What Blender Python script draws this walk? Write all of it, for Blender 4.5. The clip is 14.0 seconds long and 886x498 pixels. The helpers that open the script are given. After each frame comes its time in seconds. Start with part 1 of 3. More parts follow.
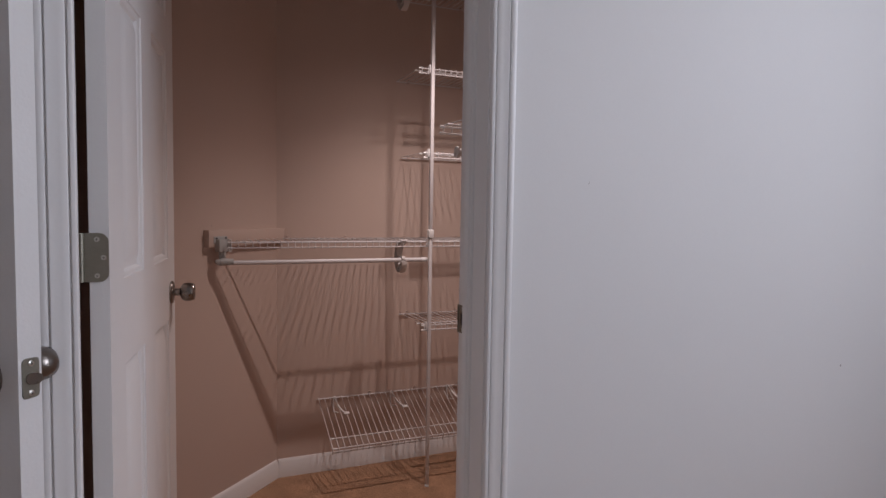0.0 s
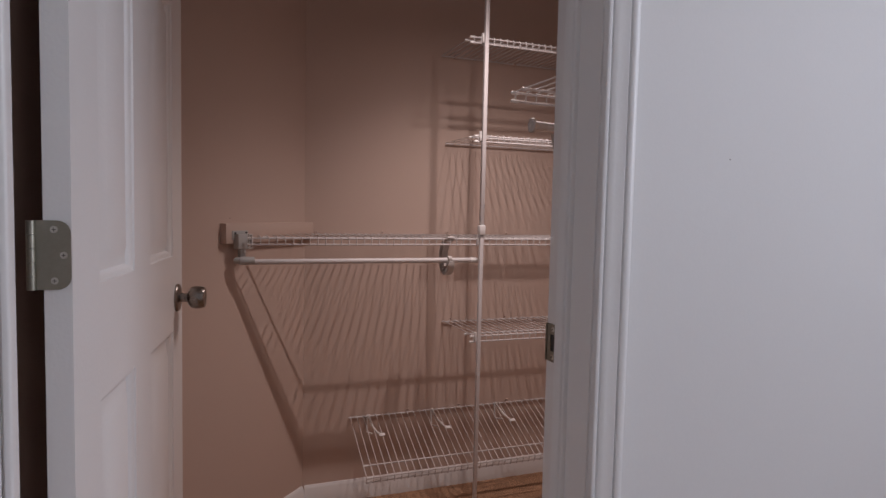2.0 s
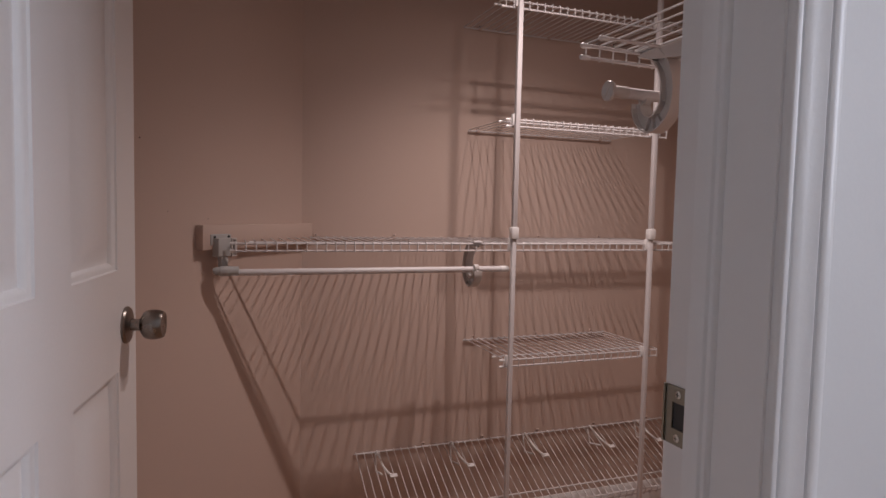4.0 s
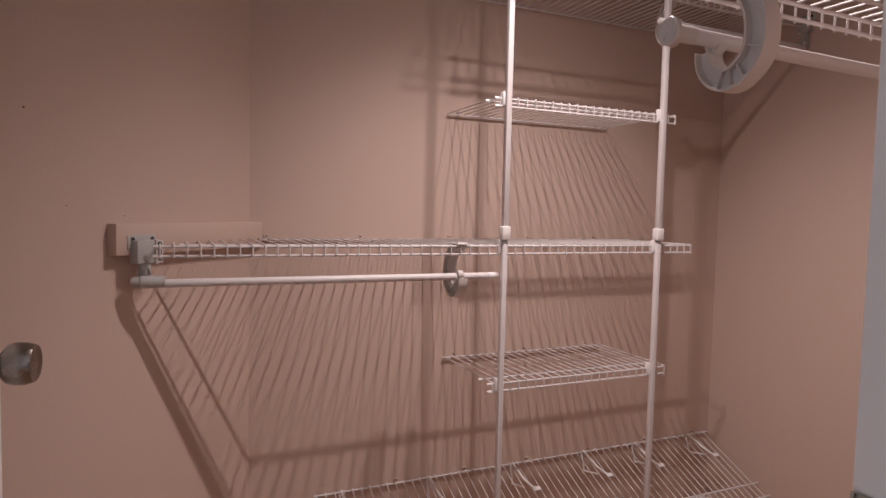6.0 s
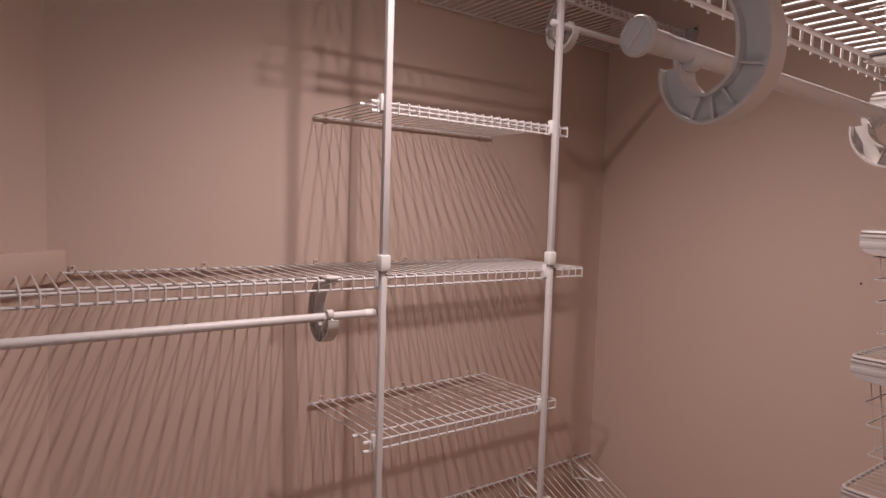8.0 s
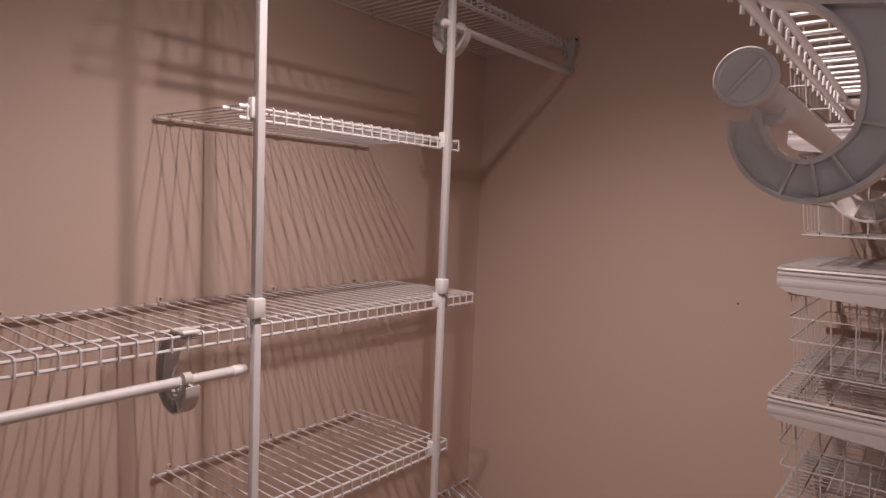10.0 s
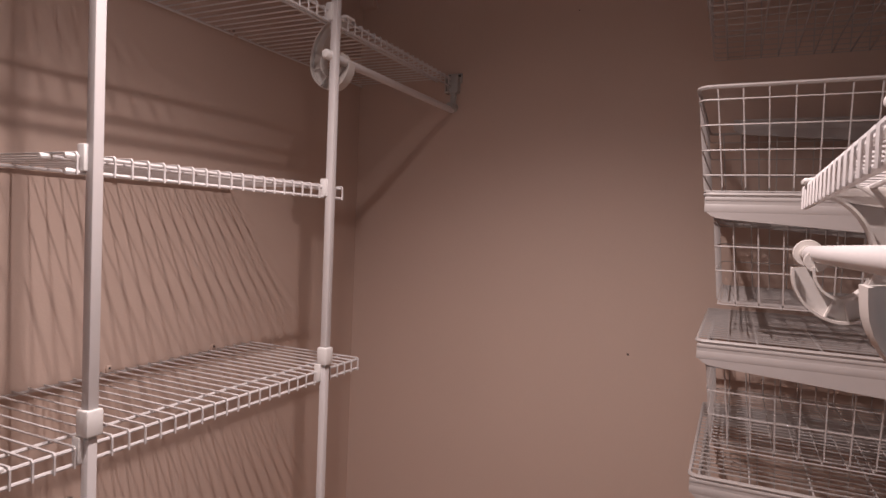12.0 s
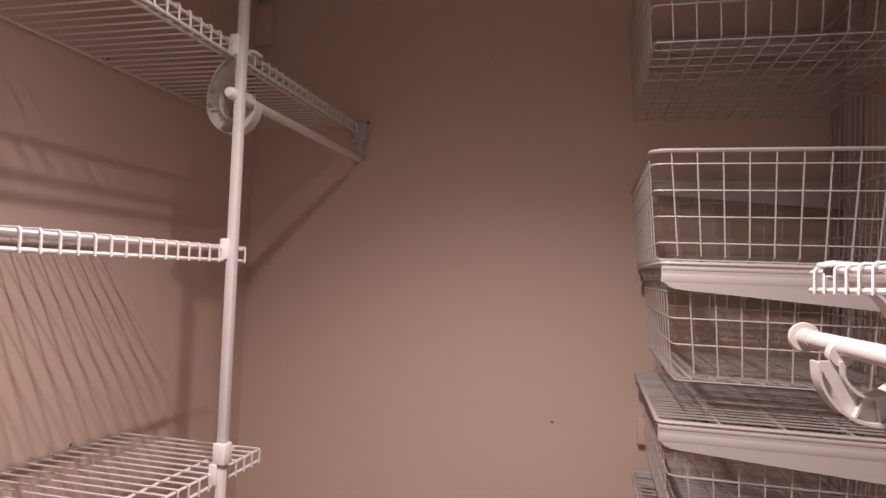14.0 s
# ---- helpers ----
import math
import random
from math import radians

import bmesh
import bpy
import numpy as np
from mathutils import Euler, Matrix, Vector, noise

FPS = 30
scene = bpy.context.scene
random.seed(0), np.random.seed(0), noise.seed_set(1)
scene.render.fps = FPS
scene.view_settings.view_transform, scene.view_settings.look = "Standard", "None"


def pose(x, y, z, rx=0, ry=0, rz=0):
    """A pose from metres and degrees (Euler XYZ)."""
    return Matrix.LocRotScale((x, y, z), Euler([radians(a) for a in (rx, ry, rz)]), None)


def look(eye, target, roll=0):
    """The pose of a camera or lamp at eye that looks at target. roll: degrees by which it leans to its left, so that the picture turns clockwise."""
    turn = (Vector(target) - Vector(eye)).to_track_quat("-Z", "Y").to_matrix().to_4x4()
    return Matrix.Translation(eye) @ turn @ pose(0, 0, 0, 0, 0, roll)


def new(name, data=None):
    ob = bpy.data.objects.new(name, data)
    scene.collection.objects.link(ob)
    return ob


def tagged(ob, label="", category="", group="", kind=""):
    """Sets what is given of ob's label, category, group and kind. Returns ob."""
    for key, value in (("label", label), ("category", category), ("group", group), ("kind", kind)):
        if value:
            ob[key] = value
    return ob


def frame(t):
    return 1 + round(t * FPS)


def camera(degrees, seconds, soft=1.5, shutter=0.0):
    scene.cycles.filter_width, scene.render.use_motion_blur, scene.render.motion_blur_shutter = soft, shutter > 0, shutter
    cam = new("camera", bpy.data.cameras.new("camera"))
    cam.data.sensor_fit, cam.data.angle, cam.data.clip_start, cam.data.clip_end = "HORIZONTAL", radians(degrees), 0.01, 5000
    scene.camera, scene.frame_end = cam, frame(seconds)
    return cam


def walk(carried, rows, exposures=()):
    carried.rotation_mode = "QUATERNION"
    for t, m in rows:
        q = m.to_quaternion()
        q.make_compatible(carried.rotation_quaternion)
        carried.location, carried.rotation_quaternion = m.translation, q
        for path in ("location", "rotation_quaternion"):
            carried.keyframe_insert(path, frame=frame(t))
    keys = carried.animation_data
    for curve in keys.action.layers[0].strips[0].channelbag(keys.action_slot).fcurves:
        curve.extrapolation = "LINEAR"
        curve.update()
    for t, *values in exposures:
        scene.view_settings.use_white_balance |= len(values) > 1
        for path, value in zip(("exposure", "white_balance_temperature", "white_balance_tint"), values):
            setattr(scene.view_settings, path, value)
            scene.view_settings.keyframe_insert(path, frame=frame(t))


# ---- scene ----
cam = camera(71.2, 14.0)
PATH = [
    (0, (0.231, 0.086, 1.155), (1.023, 1.919, 1.034), 0.9),
    (0.5, (0.234, 0.182, 1.151), (1.003, 2.025, 1.031), 1.1),
    (1, (0.245, 0.261, 1.145), (0.991, 2.112, 1.024), 1.1),
    (1.5, (0.256, 0.353, 1.14), (0.99, 2.209, 1.015), 1.4),
    (2, (0.28, 0.445, 1.131), (0.996, 2.308, 1.005), 1.3),
    (2.5, (0.304, 0.536, 1.125), (1.005, 2.405, 0.999), 1.3),
    (3, (0.326, 0.63, 1.122), (1.022, 2.501, 0.995), 1.3),
    (3.5, (0.341, 0.723, 1.128), (1.04, 2.592, 1.001), 1.3),
    (6, (0.43, 1.101, 1.112), (1.241, 2.926, 0.992), 1.3),
    (6.5, (0.449, 1.16, 1.119), (1.335, 2.949, 0.998), 1.4),
    (7, (0.47, 1.217, 1.132), (1.443, 2.96, 1.01), 1.6),
    (7.5, (0.499, 1.278, 1.157), (1.572, 2.962, 1.03), 1.6),
    (8, (0.533, 1.333, 1.18), (1.712, 2.943, 1.049), 1.8),
    (10.5, (0.604, 1.605, 1.266), (2.229, 2.762, 1.129), 2.2),
    (11, (0.629, 1.649, 1.288), (2.32, 2.709, 1.162), 2.2),
    (11.5, (0.655, 1.687, 1.303), (2.407, 2.647, 1.202), 2.3),
    (12, (0.682, 1.719, 1.325), (2.49, 2.572, 1.253), 2.3),
    (12.5, (0.708, 1.759, 1.337), (2.561, 2.51, 1.311), 2.5),
    (13, (0.736, 1.793, 1.355), (2.624, 2.453, 1.359), 2.3),
    (13.5, (0.757, 1.827, 1.363), (2.675, 2.393, 1.405), 2.2),
    (14, (0.776, 1.866, 1.365), (2.719, 2.333, 1.444), 2.1),
]
EXPOSURES = [(0.0, -0.03), (3.5, 0.0), (6.0, 0.57), (8.0, 0.52), (11.0, 0.36), (12.5, 0.50), (14.0, 0.80)]
walk(cam, [(t, look(eye, target, roll)) for t, eye, target, roll in PATH], EXPOSURES)

# ---- light ----
world = bpy.data.worlds.new("world")
scene.world = world
world.use_nodes = True
sky = world.node_tree.nodes.new("ShaderNodeTexSky")
sky.sky_type, sky.sun_disc, sky.sun_elevation, sky.sun_rotation = "NISHITA", False, radians(40), radians(200)
world.node_tree.links.new(sky.outputs[0], world.node_tree.nodes["Background"].inputs[0])
world.node_tree.nodes["Background"].inputs[1].default_value = 0.08


def lamp(x, y, z, watts, spread):
    """One cone of a hooded bulb's light, shining downwards."""
    light = bpy.data.lights.new("bulb_light", "SPOT")
    light.energy, light.color, light.spot_size, light.spot_blend, light.shadow_soft_size = watts, LAMP, radians(spread), 1.0, 0.012
    new("bulb_light", light).matrix_world = pose(x, y, z, -2.5, -5, 0)


LAMP = (1.0, 0.825, 0.80)
LIGHT_Y, LIGHT_Z = 2.055, 2.035
for x in (1.08, 1.275):
    lamp(x, LIGHT_Y, LIGHT_Z, 22, 126)      # the beam out of the hood's mouth
    lamp(x, LIGHT_Y, LIGHT_Z, 4.4, 160)       # the spill past its rim
ROOM_R = 2.75
data = bpy.data.lights.new("window_light", "AREA")
data.shape, data.size, data.size_y, data.energy, data.color = "RECTANGLE", 1.1, 1.2, 41, (0.83, 0.86, 1.0)
new("window_light", data).matrix_world = look((ROOM_R + 0.02, -0.5, 1.75), (0, -0.5, 1.75))


# ---- materials ----
def material(name, base, rough=0.5, metal=0.0, grain=0.0, scale=200.0, bump=0.0, stain=0.0, stain_scale=3.0, dark=0.8):
    """Paint, plastic or metal: base colour varied by soft stains and a fine grain, with a matching relief."""
    m = bpy.data.materials.new(name)
    m.use_nodes = True
    nt = m.node_tree
    b = nt.nodes["Principled BSDF"]
    b.inputs["Base Color"].default_value = (*base, 1)
    b.inputs["Roughness"].default_value, b.inputs["Metallic"].default_value = rough, metal
    co = nt.nodes.new("ShaderNodeNewGeometry")
    if stain or grain:
        n1 = nt.nodes.new("ShaderNodeTexNoise")
        n1.inputs["Scale"].default_value, n1.inputs["Detail"].default_value = stain_scale, 5
        n2 = nt.nodes.new("ShaderNodeTexNoise")
        n2.inputs["Scale"].default_value, n2.inputs["Detail"].default_value = scale, 3
        for n in (n1, n2):
            nt.links.new(co.outputs["Position"], n.inputs["Vector"])
        add = nt.nodes.new("ShaderNodeMath")
        add.operation = "MULTIPLY_ADD"
        nt.links.new(n1.outputs["Fac"], add.inputs[0])
        add.inputs[1].default_value = stain
        mul = nt.nodes.new("ShaderNodeMath")
        mul.operation = "MULTIPLY"
        nt.links.new(n2.outputs["Fac"], mul.inputs[0])
        mul.inputs[1].default_value = grain
        nt.links.new(mul.outputs[0], add.inputs[2])
        mix = nt.nodes.new("ShaderNodeMix")
        mix.data_type = "RGBA"
        nt.links.new(add.outputs[0], mix.inputs["Factor"])
        mix.inputs["A"].default_value = (*base, 1)
        mix.inputs["B"].default_value = (*[c * dark for c in base], 1)
        nt.links.new(mix.outputs["Result"], b.inputs["Base Color"])
        rr = nt.nodes.new("ShaderNodeMapRange")
        rr.inputs["To Min"].default_value, rr.inputs["To Max"].default_value = rough - 0.06, min(1, rough + 0.08)
        nt.links.new(n1.outputs["Fac"], rr.inputs["Value"])
        nt.links.new(rr.outputs[0], b.inputs["Roughness"])
        if bump:
            bp = nt.nodes.new("ShaderNodeBump")
            bp.inputs["Strength"].default_value, bp.inputs["Distance"].default_value = bump, 0.002
            nt.links.new(n2.outputs["Fac"], bp.inputs["Height"])
            nt.links.new(bp.outputs[0], b.inputs["Normal"])
    return m


WALL = material("beige_wall_paint", (0.595, 0.463, 0.396), 0.75, grain=0.3, scale=260, bump=0.10, stain=0.5, stain_scale=2.2, dark=0.86)
ROOM = material("white_wall_paint", (0.76, 0.76, 0.76), 0.65, grain=0.3, scale=240, bump=0.06, stain=0.4, stain_scale=1.6, dark=0.9)
TRIM = material("white_trim_paint", (0.82, 0.82, 0.82), 0.35, grain=0.2, scale=120, bump=0.12, stain=0.4, stain_scale=6, dark=0.9)
DOOR = material("white_door_paint", (0.80, 0.80, 0.80), 0.42, grain=0.3, scale=180, bump=0.2, stain=0.4, stain_scale=5, dark=0.9)
VINYL = material("white_vinyl_coating", (0.66, 0.635, 0.635), 0.40, stain=0.5, stain_scale=30, dark=0.85)
GREY = material("grey_plastic", (0.44, 0.44, 0.43), 0.45, stain=0.4, stain_scale=40, dark=0.8)
PLASTIC = material("pale_grey_plastic", (0.60, 0.565, 0.54), 0.42, stain=0.4, stain_scale=40, dark=0.85)
WHITEPL = material("white_plastic", (0.80, 0.79, 0.78), 0.35, stain=0.4, stain_scale=40, dark=0.88)
NICKEL = material("brushed_nickel", (0.31, 0.28, 0.255), 0.28, 1.0, grain=0.5, scale=300, bump=0.1, stain=0.5, stain_scale=40, dark=0.7)
BRASS = material("dull_nickel_hinge", (0.36, 0.345, 0.29), 0.4, 1.0, grain=0.4, scale=300, stain=0.6, stain_scale=50, dark=0.7)
# nail heads, and the shade in holes and slots painted as black pieces
DARK = material("dark_hole_and_nail", (0.03, 0.03, 0.03), 0.5)
STEEL = material("screw_steel", (0.6, 0.58, 0.54), 0.35, 1.0)
CEIL = material("ceiling_paint", (0.75, 0.74, 0.72), 0.85, grain=0.4, scale=90, bump=0.5, stain=0.3, stain_scale=2, dark=0.9)
ENAMEL = material("grey_white_enamel", (0.44, 0.41, 0.40), 0.4, stain=0.5, stain_scale=30, dark=0.82)
MARK = material("scuff_mark", (0.12, 0.09, 0.08), 0.8)


def carpet_material():
    """Cut pile: shade between the tufts painted into the colour, trodden patches over it, and a strong fine relief."""
    m = material("tan_carpet", (0.5, 0.3, 0.17), 0.95)
    nt = m.node_tree
    b = nt.nodes["Principled BSDF"]
    co = nt.nodes.new("ShaderNodeTexCoord")
    tufts, patches = nt.nodes.new("ShaderNodeTexNoise"), nt.nodes.new("ShaderNodeTexNoise")
    for n, scale, detail in ((tufts, 210, 6), (patches, 14, 3)):
        n.inputs["Scale"].default_value, n.inputs["Detail"].default_value = scale, detail
        nt.links.new(co.outputs["Object"], n.inputs["Vector"])
    # the relief's low spots are coloured darker, as the shade between tufts
    ramp = nt.nodes.new("ShaderNodeValToRGB")
    ramp.color_ramp.elements[0].position, ramp.color_ramp.elements[0].color = 0.36, (0.17, 0.075, 0.035, 1)
    ramp.color_ramp.elements[1].position, ramp.color_ramp.elements[1].color = 0.62, (0.72, 0.44, 0.27, 1)
    nt.links.new(tufts.outputs["Fac"], ramp.inputs[0])
    mix = nt.nodes.new("ShaderNodeMix")
    mix.data_type, mix.blend_type = "RGBA", "MULTIPLY"
    mix.inputs["Factor"].default_value = 0.55
    nt.links.new(ramp.outputs[0], mix.inputs["A"])
    shade = nt.nodes.new("ShaderNodeMapRange")
    shade.inputs["From Min"].default_value, shade.inputs["From Max"].default_value, shade.inputs["To Min"].default_value = 0.35, 0.65, 0.55
    nt.links.new(patches.outputs["Fac"], shade.inputs["Value"])
    nt.links.new(shade.outputs[0], mix.inputs["B"])
    nt.links.new(mix.outputs["Result"], b.inputs["Base Color"])
    bump = nt.nodes.new("ShaderNodeBump")
    bump.inputs["Strength"].default_value, bump.inputs["Distance"].default_value = 1.0, 0.006
    nt.links.new(tufts.outputs["Fac"], bump.inputs["Height"])
    nt.links.new(bump.outputs[0], b.inputs["Normal"])
    return m


CARPET = carpet_material()


# ---- mesh helpers ----
def box(bm, x0, x1, y0, y1, z0, z1, bevel=0.0):
    v = [bm.verts.new((x, y, z)) for x in (x0, x1) for y in (y0, y1) for z in (z0, z1)]
    f = [bm.faces.new([v[i] for i in q]) for q in ((0, 1, 3, 2), (4, 6, 7, 5), (0, 4, 5, 1), (2, 3, 7, 6), (0, 2, 6, 4), (1, 5, 7, 3))]
    if bevel:
        edges = list({e for g in f for e in g.edges})
        bmesh.ops.bevel(bm, geom=edges, offset=bevel, segments=2, affect="EDGES", profile=0.5)
    return bm


def tube(bm, pts, r, n=6, caps=True):
    """A round wire of radius r along the points."""
    pts = [Vector(p) for p in pts]
    rings, side = [], None
    for i, p in enumerate(pts):
        a = (pts[i] - pts[i - 1]).normalized() if i else None
        b = (pts[i + 1] - pts[i]).normalized() if i + 1 < len(pts) else None
        d = ((a or b) + (b or a)).normalized()
        if side is None:
            side = d.orthogonal().normalized()
        side = (side - side.dot(d) * d).normalized()
        up = d.cross(side)
        k = 1 / max(0.5, d.dot(a or b))
        rings.append([bm.verts.new(p + r * k * (math.cos(2 * math.pi * j / n) * side + math.sin(2 * math.pi * j / n) * up)) for j in range(n)])
    for q, s in zip(rings, rings[1:]):
        for j in range(n):
            bm.faces.new((q[j], q[(j + 1) % n], s[(j + 1) % n], s[j])).smooth = n > 4
    if caps:
        bm.faces.new(rings[0][::-1])
        bm.faces.new(rings[-1])
    return bm


def turned(bm, profile, origin, axis, n=24):
    """A body of revolution: (distance along the axis, radius) pairs from the origin."""
    axis = Vector(axis).normalized()
    s = axis.orthogonal().normalized()
    u = axis.cross(s)
    rings = [[bm.verts.new(Vector(origin) + axis * d + r * (math.cos(2 * math.pi * j / n) * s + math.sin(2 * math.pi * j / n) * u)) for j in range(n)] for d, r in profile]
    for q, t in zip(rings, rings[1:]):
        for j in range(n):
            bm.faces.new((q[j], q[(j + 1) % n], t[(j + 1) % n], t[j])).smooth = True
    bm.faces.new(rings[0][::-1])
    bm.faces.new(rings[-1])
    return bm


def prism(bm, outline, axis, a, b):
    """An outline of 2D points pushed along x, y or z from a to b."""
    def at(p, h):
        return {"x": (h, p[0], p[1]), "y": (p[0], h, p[1]), "z": (p[0], p[1], h)}[axis]
    lo, hi = [bm.verts.new(at(p, a)) for p in outline], [bm.verts.new(at(p, b)) for p in outline]
    n = len(outline)
    bm.faces.new(lo[::-1])
    bm.faces.new(hi)
    for i in range(n):
        bm.faces.new((lo[i], lo[(i + 1) % n], hi[(i + 1) % n], hi[i]))
    return bm


def mesh(name, bm, mat):
    bmesh.ops.recalc_face_normals(bm, faces=bm.faces)
    me = bpy.data.meshes.new(name)
    bm.to_mesh(me)
    bm.free()
    me.materials.append(mat)
    me.set_sharp_from_angle(angle=radians(35))
    return me


def part(name, bm, mat, parent=None, label=""):
    ob = new(name, mesh(name, bm, mat))
    ob.parent = parent
    return tagged(ob, label)


def share(name, me, parent, m):
    ob = new(name, me)
    ob.parent = parent
    ob.matrix_basis = m
    return ob


def thing(name, label, category, group="", m=None, kind=""):
    ob = new(name)
    ob.empty_display_size = 0.05
    if m:
        ob.matrix_world = m
    return tagged(ob, label, category, group, kind)


def structure(name, bm, mat, label, category):
    return tagged(part(name, bm, mat), label, category, "", "structure")


B = bmesh.new

# ---- the plan ----
BACK, RIGHT, CEILING = 2.755, 2.255, 2.32      # inner faces of the closet
FRONT, INNER = 1.215, 1.333                   # room face and closet face of the wall with the door
JAMB_L, JAMB_R, HEAD = 0.062, 0.812, 2.045     # the doorway
LEFT = 0.040                                  # closet's short left wall
CORNER = 0.620                                # where the slanted wall meets the back wall
SLANT_Y = BACK - (CORNER - LEFT)              # where it meets the left wall
ROOM_L, ROOM_B, ROOM_H = -1.6, -2.6, 2.44

# ---- structure ----
structure("floor", box(B(), ROOM_L - 0.12, ROOM_R + 0.12, ROOM_B - 0.12, 2.9, -0.1, 0.0), CARPET, "tan cut-pile carpet over the whole floor", "floor")
structure("wall_back", box(B(), CORNER, RIGHT + 0.1, BACK, BACK + 0.1, 0, ROOM_H), WALL, "beige painted back wall of the closet", "wall")
structure("wall_right", box(B(), RIGHT, RIGHT + 0.1, INNER, BACK, 0, ROOM_H), WALL, "beige painted side wall of the closet", "wall")
structure("wall_slanted", prism(B(), [(CORNER, BACK), (LEFT, SLANT_Y), (LEFT - 0.03, SLANT_Y + 0.012), (LEFT - 0.03, SLANT_Y + 0.10), (CORNER - 0.07, BACK + 0.07)], "z", 0, ROOM_H), WALL,
          "beige painted slanted wall of the closet", "wall")
structure("wall_left", box(B(), LEFT - 0.03, LEFT, INNER, SLANT_Y, 0, ROOM_H), WALL, "beige painted short wall behind the door", "wall")
structure("closet_ceiling", box(B(), LEFT, RIGHT, INNER, BACK, CEILING, CEILING + 0.08), CEIL, "white painted closet ceiling", "ceiling")


def front_wall():
    """The wall with the doorway: white on the room's side, beige in the closet."""
    for name, y0, y1, mat, label in (("wall_front", FRONT, INNER - 0.012, ROOM, "white painted wall beside the closet doorway"),
                                     ("wall_front_inner", INNER - 0.012, INNER, WALL, "beige painted wall round the doorway inside the closet")):
        bm = B()
        box(bm, LEFT - 0.03, JAMB_L - 0.018, y0, y1, 0, HEAD + 0.018)
        box(bm, JAMB_R + 0.018, ROOM_R if mat is ROOM else RIGHT, y0, y1, 0, HEAD + 0.018)
        box(bm, LEFT - 0.03, ROOM_R if mat is ROOM else RIGHT, y0, y1, HEAD + 0.018, ROOM_H)
        structure(name, bm, mat, label, "wall")


front_wall()
structure("room_wall_left", box(B(), ROOM_L - 0.1, ROOM_L, ROOM_B, 2.0, 0, ROOM_H), ROOM, "white painted room wall", "wall")
structure("room_wall_far", box(B(), ROOM_L, LEFT - 0.03, 2.0, 2.1, 0, ROOM_H), ROOM, "white painted wall closing the passage", "wall")
structure("room_ceiling", box(B(), ROOM_L - 0.1, ROOM_R + 0.1, ROOM_B - 0.1, 2.1, ROOM_H, ROOM_H + 0.1), CEIL, "white painted room ceiling", "ceiling")


structure("room_wall_back", box(B(), ROOM_L, ROOM_R, ROOM_B - 0.1, ROOM_B, 0, ROOM_H), ROOM, "white painted room wall", "wall")


def window_wall():
    """The room's right wall, with the window that lights it."""
    bm = B()
    y0, y1, z0, z1 = -1.05, 0.05, 1.15, 2.35
    box(bm, ROOM_R, ROOM_R + 0.12, ROOM_B, y0, 0, ROOM_H)
    box(bm, ROOM_R, ROOM_R + 0.12, y1, FRONT, 0, ROOM_H)
    box(bm, ROOM_R, ROOM_R + 0.12, y0, y1, 0, z0)
    box(bm, ROOM_R, ROOM_R + 0.12, y0, y1, z1, ROOM_H)
    structure("room_wall_window", bm, ROOM, "white painted wall with a window opening", "wall")


window_wall()


def jambs():
    """Jamb boards, door stops and casing of the closet doorway."""
    t = 0.018
    for name, x0, x1 in (("jamb_left", JAMB_L - t, JAMB_L), ("jamb_right", JAMB_R, JAMB_R + t)):
        structure(name, box(B(), x0, x1, FRONT - 0.003, INNER + 0.003, 0, HEAD, 0.001), TRIM, "white painted door jamb", "jamb")
    structure("jamb_head", box(B(), JAMB_L - t, JAMB_R + t, FRONT - 0.003, INNER + 0.003, HEAD, HEAD + t, 0.001), TRIM, "white painted head jamb", "jamb")
    y0, y1 = INNER - 0.037 - 0.028, INNER - 0.037
    prof = [(0, y0), (0.003, y0 + 0.001), (0.005, y0 + 0.003), (0.0055, y0 + 0.007), (0.0085, y0 + 0.009), (0.010, y0 + 0.013), (0.010, y1), (0, y1)]
    structure("door_stop_right", prism(B(), [(JAMB_R - a, b) for a, b in prof], "z", 0, HEAD), TRIM, "white moulded door stop", "trim")
    structure("door_stop_left", prism(B(), [(JAMB_L + a, b) for a, b in prof], "z", 0, HEAD), TRIM, "white moulded door stop", "trim")
    structure("door_stop_head", box(B(), JAMB_L + 0.01, JAMB_R - 0.01, y0, y1, HEAD - 0.010, HEAD), TRIM, "white moulded door stop", "trim")
    # moulded casing: across its width (0 at the doorway) and how proud it stands
    prof = [(0.0, 0.0), (0.0, 0.0085), (0.0012, 0.0108), (0.003, 0.0118), (0.0075, 0.0118), (0.0088, 0.0108), (0.0094, 0.0078), (0.0108, 0.0078), (0.0116, 0.0108), (0.013, 0.0118), (0.022, 0.0126),
            (0.031, 0.0140), (0.0370, 0.0158), (0.0382, 0.0154), (0.0390, 0.0112), (0.0406, 0.0112), (0.0416, 0.0158), (0.0440, 0.0172), (0.051, 0.0175), (0.055, 0.0160), (0.057, 0.0120), (0.057, 0.0)]
    wide = 0.0545 / 0.057
    structure("casing_right", prism(B(), [(JAMB_R + 0.0035 + a * wide, FRONT - b) for a, b in prof], "z", 0, HEAD + 0.005), TRIM, "white moulded door casing", "trim")
    structure("casing_left", prism(B(), [(0.089 - a * 1.0, FRONT - b) for a, b in prof], "z", 0, HEAD + 0.005), TRIM, "white moulded door casing", "trim")
    structure("casing_head", prism(B(), [(FRONT - b, HEAD + 0.005 + a * wide) for a, b in prof], "x", 0.029, JAMB_R + 0.058), TRIM, "white moulded head casing", "trim")


jambs()


